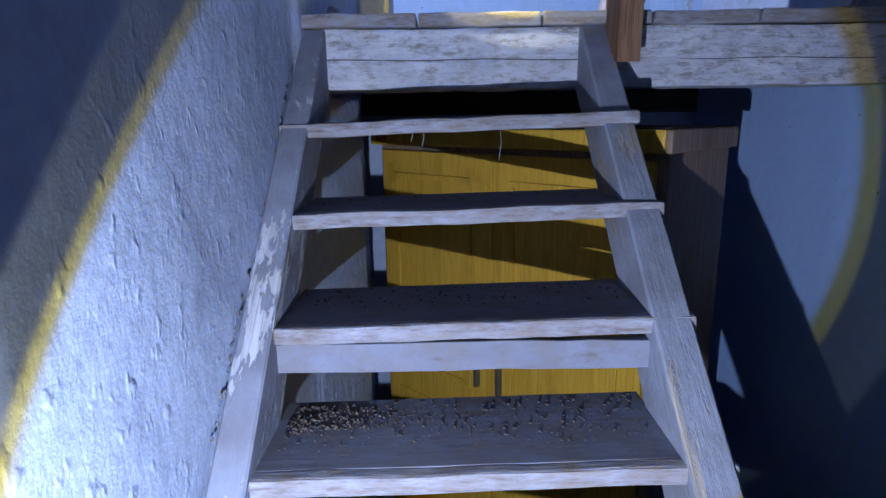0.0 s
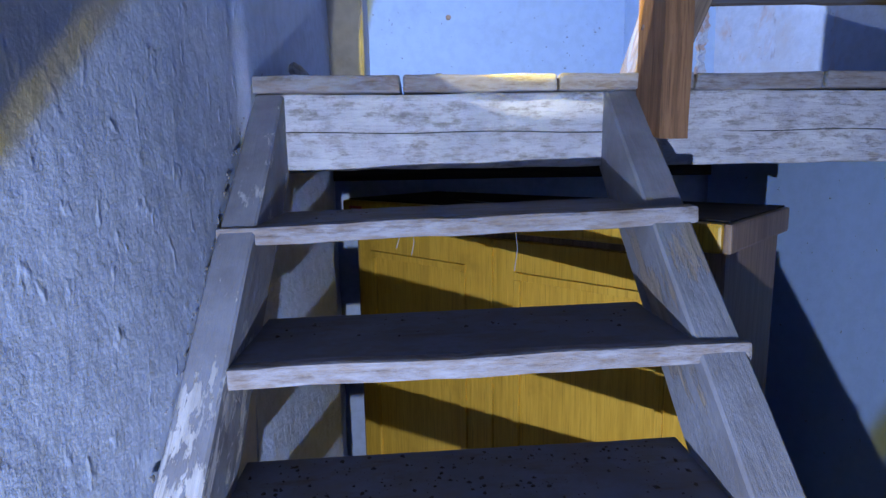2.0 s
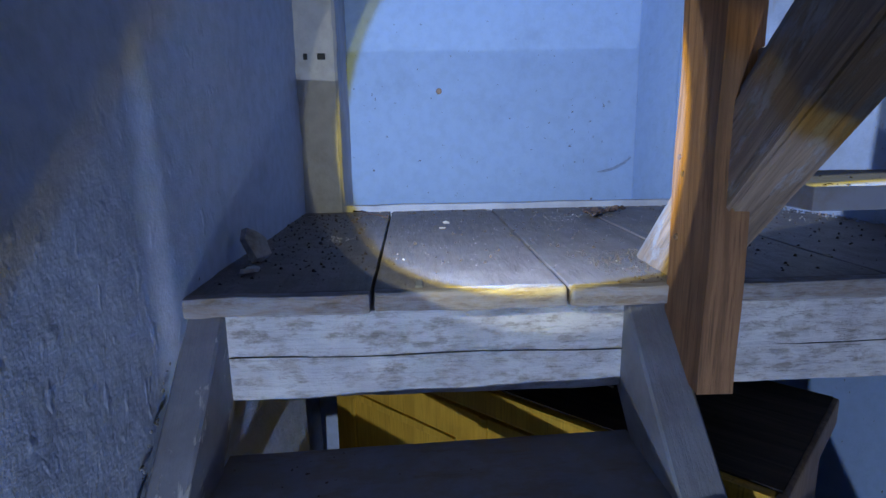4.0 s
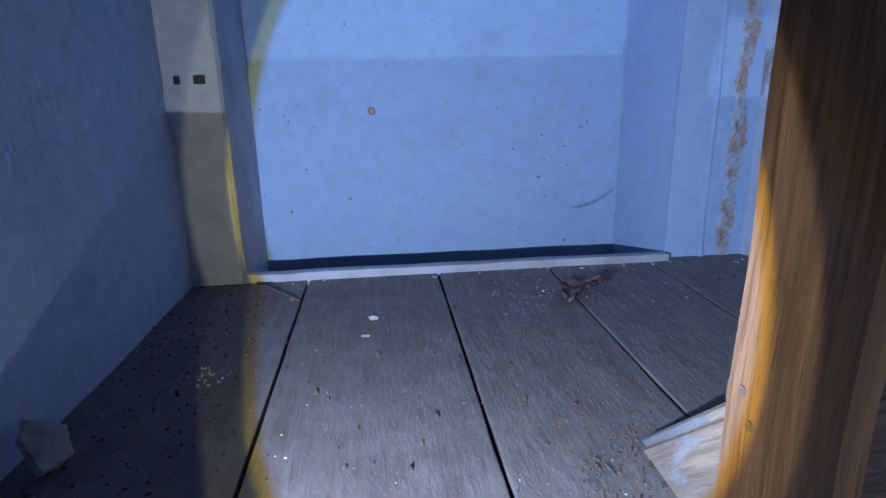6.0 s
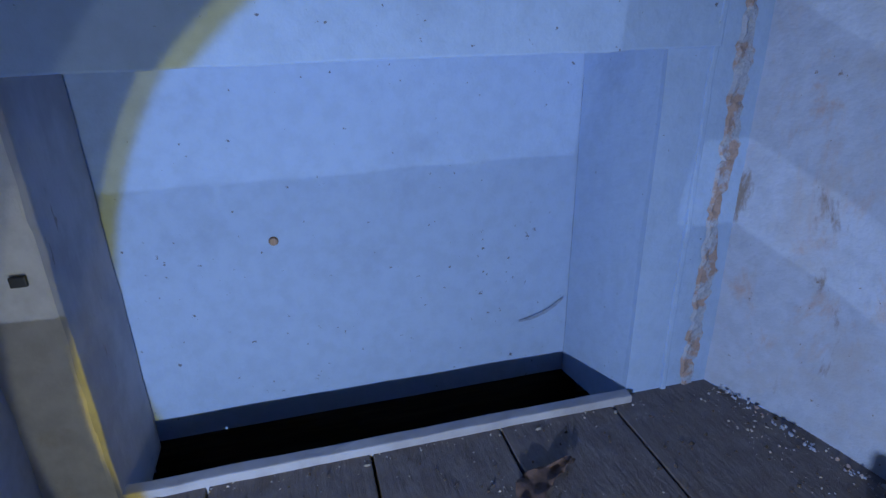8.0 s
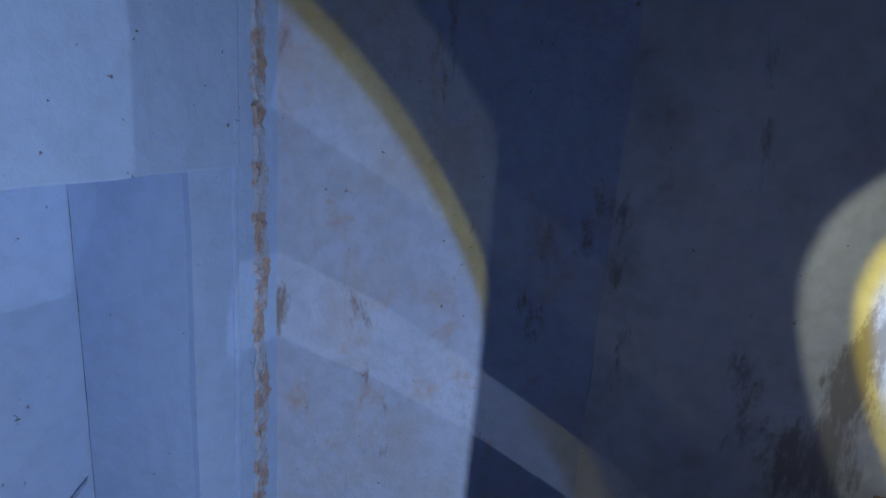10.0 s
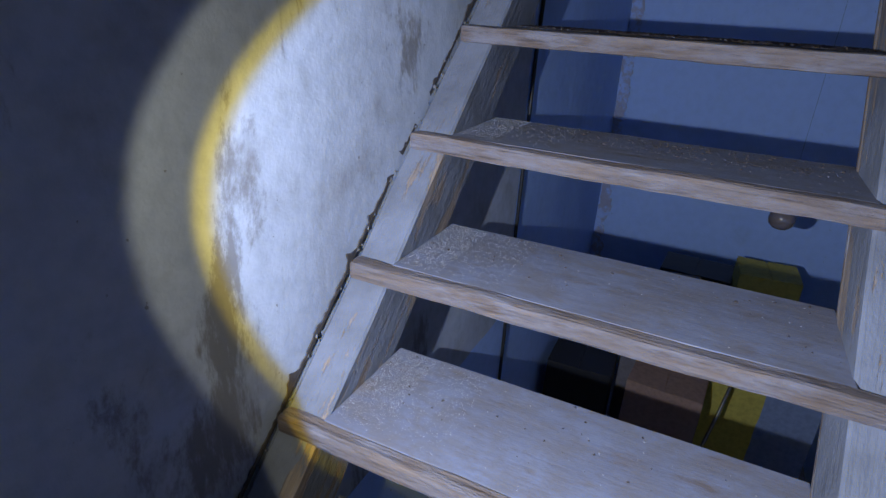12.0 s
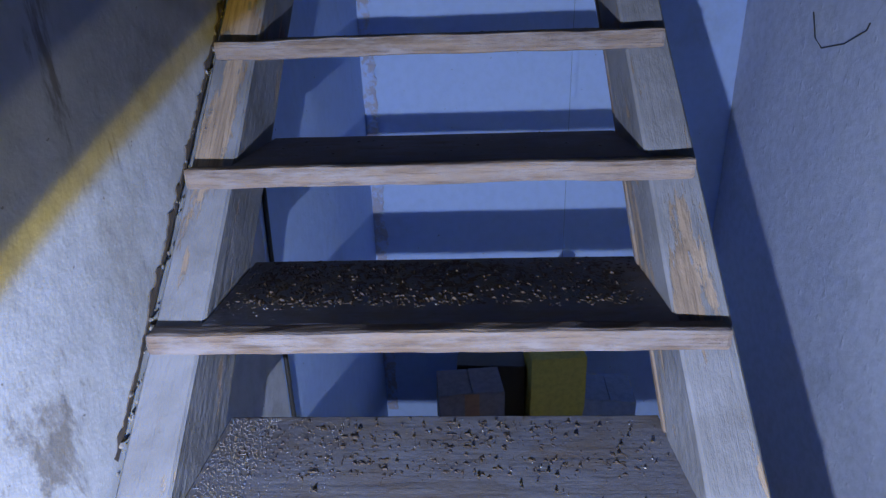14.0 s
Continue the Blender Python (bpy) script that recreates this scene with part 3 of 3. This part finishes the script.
def shard(w, d, h, lean, turn, x, y, seed):
    """A broken plate of plaster: a thick sheet with a torn outline, leaning."""
    rng = random.Random(seed)
    bm = bmesh.new()
    ring = [(math.cos(6.2832 * k / 9) * w * rng.uniform(0.32, 0.55), math.sin(6.2832 * k / 9) * d * rng.uniform(0.32, 0.55)) for k in range(9)]
    low = [bm.verts.new((px, py, 0)) for px, py in ring]
    top = [bm.verts.new((px * 0.92, py * 0.92, h * rng.uniform(0.7, 1.2))) for px, py in ring]
    bm.faces.new(low[::-1]), bm.faces.new(top)
    for k in range(9):
        bm.faces.new((low[k], low[(k + 1) % 9], top[(k + 1) % 9], top[k]))
    bm.transform(pose(0, 0, 0, 0, 0, turn) @ pose(0, 0, 0, 0, lean, 0))
    bm.transform(Matrix.Translation((x, y, ZL - min(v.co.z for v in bm.verts))))
    return bm


tagged(part("plaster_chunk", shard(0.085, 0.07, 0.016, 58, -35, 0.055, 0.27, 3), M_CHIP), "broken shard of white plaster leaning at the wall", "rubble")
tagged(part("plaster_chip", shard(0.06, 0.028, 0.007, 6, 70, 0.075, 0.165, 5), M_CHIP), "flat white plaster chip lying on the floorboards", "rubble")
for x, y, r, sd in ((0.47, 0.685, 0.016, 1), (0.456, 0.60, 0.012, 2), (1.0, 0.93, 0.01, 6), (0.62, 0.925, 0.008, 7)):
    f = tagged(part("plaster_flake", lump(bmesh.new(), (0, 0, r * 0.2), (r, r * 0.6, r * 0.35), sd), M_CHIP), "small white flake of fallen plaster", "rubble", "plaster flakes")
    f.location = (x, y, ZL)


def leaf():
    bm = bmesh.new()
    rows = []
    for i in range(13):
        u = i / 12
        w = 0.019 * math.sin(math.pi * min(0.97, u + 0.06)) + 0.004
        row = []
        for j in range(7):
            v = j / 6 - 0.5
            z = 0.005 + 0.014 * abs(v) ** 1.2 + 0.005 * math.sin(u * 23) * (0.4 + abs(v)) + 0.016 * max(0.0, u - 0.7) * math.sin(u * 9)
            row.append(bm.verts.new((0.13 * (u - 0.5) + 0.008 * math.sin(v * 7), v * 2 * w + 0.02 * math.sin(u * 4), max(0.001, z))))
        rows.append(row)
    for a, b in zip(rows, rows[1:]):
        for j in range(6):
            bm.faces.new((a[j], a[j + 1], b[j + 1], b[j])).smooth = True
    ob = part("dry_leaf", bm, M_LEAF)
    s = ob.modifiers.new("thickness", "SOLIDIFY")
    s.thickness = 0.0012
    return ob


lf = tagged(leaf(), "curled dry brown leaf on the floorboards", "leaf")
lf.matrix_world = pose(0.95, 0.765, ZL, 0, 0, 48) @ Matrix.Scale(1.35, 4)


def rod(name, pts, r, mat, parent=None, label=""):
    bm = bmesh.new()
    rings = []
    for i, p in enumerate(pts):
        p = Vector(p)
        d = (Vector(pts[min(i + 1, len(pts) - 1)]) - Vector(pts[max(i - 1, 0)])).normalized()
        u = d.orthogonal().normalized()
        w = d.cross(u)
        rings.append([bm.verts.new(p + (u * math.cos(a) + w * math.sin(a)) * r) for a in (0, 1.05, 2.09, 3.14, 4.19, 5.24)])
    for a, b in zip(rings, rings[1:]):
        for j in range(6):
            bm.faces.new((a[j], a[(j + 1) % 6], b[(j + 1) % 6], b[j])).smooth = True
    bm.faces.new(rings[0][::-1]), bm.faces.new(rings[-1])
    return part(name, bm, mat, parent, label)


tagged(rod("twig", [(0.19, 0.935, ZL + 0.006), (0.22, 0.91, ZL + 0.009), (0.25, 0.87, ZL + 0.006), (0.285, 0.835, ZL + 0.004), (0.305, 0.81, ZL + 0.003)], 0.003, M_LEAF), "dry brown twig lying on the floorboards", "twig")
tagged(part("wood_splinter", board(0.38, 0.393, 0.02, 0.08, ZL, ZL + 0.006, bevel=0.002, cut=0.015, jitter=0.003), M_STRING_UP), "pale splinter of wood on the landing edge", "splinter")

# the lamp that hangs behind the upper stairs
lamp = empty("hanging_bulb", "unlit dusty light bulb hanging in a brown socket", "light bulb")
rod("cord", [(0.855, -1.82, 2.597), (0.857, -1.82, 3.4), (0.855, -1.82, 4.2)], 0.0004, M_BLACK, lamp)


def turned(profile, n=20):
    bm = bmesh.new()
    rings = [[bm.verts.new((r * math.cos(6.2832 * k / n), r * math.sin(6.2832 * k / n), z)) for k in range(n)] for r, z in profile]
    for a, b in zip(rings, rings[1:]):
        for k in range(n):
            bm.faces.new((a[k], a[(k + 1) % n], b[(k + 1) % n], b[k])).smooth = True
    bm.faces.new(rings[0][::-1]), bm.faces.new(rings[-1])
    bmesh.ops.recalc_face_normals(bm, faces=bm.faces[:])
    return bm


M_GLASS, gn, gl, gb = material("dusty_bulb_glass")
gb.inputs["Transmission Weight"].default_value, gb.inputs["Roughness"].default_value, gb.inputs["Base Color"].default_value = 0.45, 0.25, (0.27, 0.22, 0.21, 1)
M_SOCKET = simple("brown_bakelite", (0.22, 0.15, 0.13), 0.5)
part("socket", turned([(0.006, 2.600), (0.022, 2.594), (0.031, 2.578), (0.032, 2.548), (0.027, 2.537)]), M_SOCKET, lamp).location = (0.855, -1.82, 0)
part("bulb", turned([(0.018, 2.537), (0.026, 2.530), (0.039, 2.514), (0.043, 2.497), (0.039, 2.478), (0.025, 2.464), (0.003, 2.459)]), M_GLASS, lamp, "dusty glass bulb").location = (0.855, -1.82, 0)


# the pile of stored things below the upper stairs
def chest():
    c = empty("storage_chest", "tall blue-grey painted cupboard loaded with boxes", "cupboard")
    part("body", board(0.42, 1.5, -2.62, -1.77, 0.04, 1.12, bevel=0.006), M_BLUEBOX, c)
    part("top", board(0.40, 1.52, -2.63, -1.74, 1.12, 1.16, bevel=0.005, cut=0.1, jitter=0.002), M_NOSE, c, "pale worn wooden top")
    for a, b in ((0.45, 0.95), (0.97, 1.47)):
        d = part("door", board(a, b, -1.77, -1.75, 0.1, 1.1, bevel=0.004), M_BLUEBOX, c)
        part("knob", board(b - 0.05, b - 0.03, -1.75, -1.73, 0.8, 0.82), M_METAL, d)
    return c


chest()


def carton(name, label, mat, w, d, h, m, tape=None):
    o = empty(name, label, "box")
    part("body", board(-w / 2, w / 2, -d / 2, d / 2, 0, h, bevel=0.003, cut=0.08, jitter=0.003), mat, o)
    part("flap", board(-w / 2 + 0.002, -0.003, -d / 2, d / 2, h + 0.001, h + 0.005, bevel=0, cut=0.08, jitter=0.003), mat, o)
    part("flap", board(0.003, w / 2 - 0.002, -d / 2, d / 2, h + 0.001, h + 0.005, bevel=0, cut=0.08, jitter=0.003, seed=4), mat, o)
    if tape:
        part("tape", board(-0.03, 0.03, d / 2, d / 2 + 0.003, -0.005 + 0.01, h, bevel=0), tape, o, "strip of brown tape")
    o.matrix_world = m
    return o


M_TAPE = simple("brown_tape", (0.28, 0.16, 0.09), 0.5)
M_GREYCARD = simple("grey_brown_board", (0.2, 0.18, 0.19), 0.8)
carton("yellow_box", "upright faded yellow cardboard box with worn top", M_YELLOW, 0.235, 0.2, 0.99, pose(0.80, -2.2, 1.163, 0, 0, 4))
carton("dark_box", "black plastic crate standing on the cupboard", M_BLACK, 0.30, 0.22, 0.90, pose(1.07, -2.3, 1.163, 0, 0, -3))
carton("cardboard_box", "crumpled grey-brown cardboard box with tape", M_GREYCARD, 0.27, 0.18, 0.9, pose(1.17, -2.08, 1.163, 0, 0, 6), M_TAPE)
carton("blue_box", "blue-grey carton beside the yellow box", M_BLUEBOX, 0.22, 0.2, 0.78, pose(0.565, -2.2, 1.163, 0, 0, -4))
carton("brown_carton", "low reddish-brown carton in front of taller boxes", M_CARD, 0.30, 0.2, 0.545, pose(1.08, -1.86, 1.163, 0, 0, -3))
carton("black_carton", "low black carton beside the brown one", M_BLACK, 0.28, 0.2, 0.52, pose(1.445, -1.88, 1.163, 0, 0, 2))
tagged(rod("bent_wire", [(0.93, -1.74, 1.165), (0.905, -1.79, 1.42), (0.86, -1.9, 1.6), (0.80, -2.09, 1.86)], 0.007, M_METAL), "bent rusty rod leaning on the yellow box", "rod")

# strings and cobwebs under a step
for x, h in ((0.30, 0.018), (0.325, 0.03), (0.50, 0.062)):
    tagged(rod("cobweb", [(x, -0.252, 1.91), (x + 0.003, -0.253, 1.91 - h * 0.5), (x - 0.002, -0.252, 1.902 - h)], 0.0008, M_DUST), "dusty cobweb strand hanging under a step", "cobweb", "cobwebs")

tagged(rod("loose_cable", [(0.46, 0.47, 1.909), (0.556, 0.303, 1.910), (0.729, 0.337, 1.909), (0.80, 0.23, 1.909)], 0.003, M_CHIP), "white cable lying on top of the wardrobe", "cable")
tagged(rod("wall_cable", [(1.612, -1.20, 0.0), (1.613, -1.21, 1.2), (1.611, -1.2, 2.2), (1.613, -1.22, 3.0), (1.612, -1.26, 3.45)], 0.006, M_BLACK), "dark cable running up the stained wall", "cable")
tagged(rod("scribble", [(0.004, -2.147, 3.465), (0.004, -2.11, 3.385), (0.004, -2.063, 3.354), (0.004, -1.95, 3.37), (0.004, -1.858, 3.41), (0.004, -1.85, 3.43)], 0.002, M_BLACK), "black scrawled line on the blue-white wall", "scrawl", kind="structure")
sticker = tagged(part("sticker", board(-0.03, 0.03, -0.0012, 0.0012, -0.012, 0.012, bevel=0), simple("red_paper_label", (0.5, 0.07, 0.05), 0.6)), "small red paper label on the wardrobe cornice", "label")
part("print", board(-0.02, 0.012, -0.0018, -0.0010, 0.0, 0.004, bevel=0), M_CHIP, sticker, "pale unreadable print")
sticker.matrix_world = pose(0.12, 0.70, 0, 0, 0, -45.7) @ pose(0.05, -0.0222, 1.87)

tagged(part("jamb_board", board(0.145, 0.16, 0.957, 1.235, 2.1, 2.984, bevel=0.004, cut=0.05, jitter=0.003), M_LINING), "pale grey painted board lining the recess", "trim", kind="structure")


def joint(name, label, mat, x, spread, y0, z0, y1, z1, count, lo, hi, seed):
    """Broken mortar left in a sloping joint between the stairs and a wall."""
    rng = random.Random(seed)
    bm = bmesh.new()
    for i in range(count):
        f = rng.random()
        r = lo + (hi - lo) * rng.random() ** 2
        p = ((x if isinstance(x, float) else x[0] + (x[1] - x[0]) * f) + rng.uniform(-spread, spread), y0 + (y1 - y0) * f + rng.uniform(-0.006, 0.006), z0 + (z1 - z0) * f + rng.uniform(-0.006, 0.006))
        lump(bm, p, (r * 0.7, r * rng.uniform(0.8, 2.0), r * rng.uniform(0.8, 2.0)), i * 0.7)
    return tagged(part(name, bm, mat), label, "mortar", kind="stuff")


joint("mortar_joint", "crumbled mortar between the stair side and the stained wall", M_MORTAR, 1.616, 0.003, 0.2, ZL + 0.01, -1.5, ZL + 1.61, 140, 0.0015, 0.0045, 11)
joint("plaster_joint", "crumbled plaster between the stair side and the blue wall", M_MORTAR, 0.003, 0.003, -1.9, 0.4, 0.0, 2.16, 140, 0.0015, 0.0045, 12)
rod("crack", [(0.01 + 0.08 * i, 0.0215, 2.088 + 0.002 * math.sin(i * 1.3) - 0.0005 * i) for i in range(20)], 0.0012, M_BLACK, bpy.data.objects["beam"], "long dark drying crack")

# Added board: stops the lower torch shining up through the recess gap.
tagged(part("gap_light_stop", board(0.0, 1.6, 0.965, 0.988, 1.95, ZL - 0.034, cut=0.1, jitter=0.001), M_DARK), "unseen dark board added to stop torch light under the landing", "beam", kind="structure")


def gap_strip(name, label, mat, x, y0, z0, y1, z1, wide, seed, steps=420):
    """A crumbling gap along a sloping joint: a dark strip whose edges wander, broken off here and there."""
    rng = random.Random(seed)
    bm = bmesh.new()
    d = Vector((0, y1 - y0, z1 - z0)).normalized()
    up = Vector((0, -d.z, d.y))
    if up.z < 0:
        up = -up
    prev = None
    for i in range(steps + 1):
        f = i / steps
        p = Vector((x, y0 + (y1 - y0) * f, z0 + (z1 - z0) * f))
        hole = max(0.0, noise.noise(Vector((f * 70, seed, 0))) + 0.5 * noise.noise(Vector((f * 190, seed, 4))) - 0.05)
        w = wide * max(0.08, 0.2 + 2.0 * hole ** 1.3 + rng.uniform(-0.12, 0.15))
        pair = [bm.verts.new(p - up * 0.004), bm.verts.new(p + up * w)]
        if prev:
            bm.faces.new((prev[0], pair[0], pair[1], prev[1]))
        prev = pair
    ob = tagged(part(name, bm, mat), label, "crack", kind="structure")
    s = ob.modifiers.new("depth", "SOLIDIFY")
    s.thickness = 0.002
    return ob


slope_up = 0.937
gap_strip("joint_crack", "dark crumbling gap between stair side and stained wall", M_DIRT, 1.6165, 0.215, ZL + 0.004, -2.0, ZL + 0.004 + slope_up * 2.215, 0.017, 2.0)
gap_strip("floor_crack", "dark ragged gap under the wall plaster along the landing", M_DIRT, 0.0035, 0.03, ZL + 0.002, 0.95, ZL + 0.002, 0.016, 7.0, 80)
joint("plaster_rubble", "broken plaster edge along the landing boards", M_MORTAR, 0.004, 0.006, 0.03, ZL + 0.008, 0.95, ZL + 0.008, 70, 0.003, 0.010, 21)
joint("mortar_rubble", "crumbled reddish mortar along the foot of the wall corner", M_BRICK, (1.476, 1.598), 0.012, 0.95, ZL + 0.002, 0.42, ZL + 0.002, 150, 0.0012, 0.0058, 23)
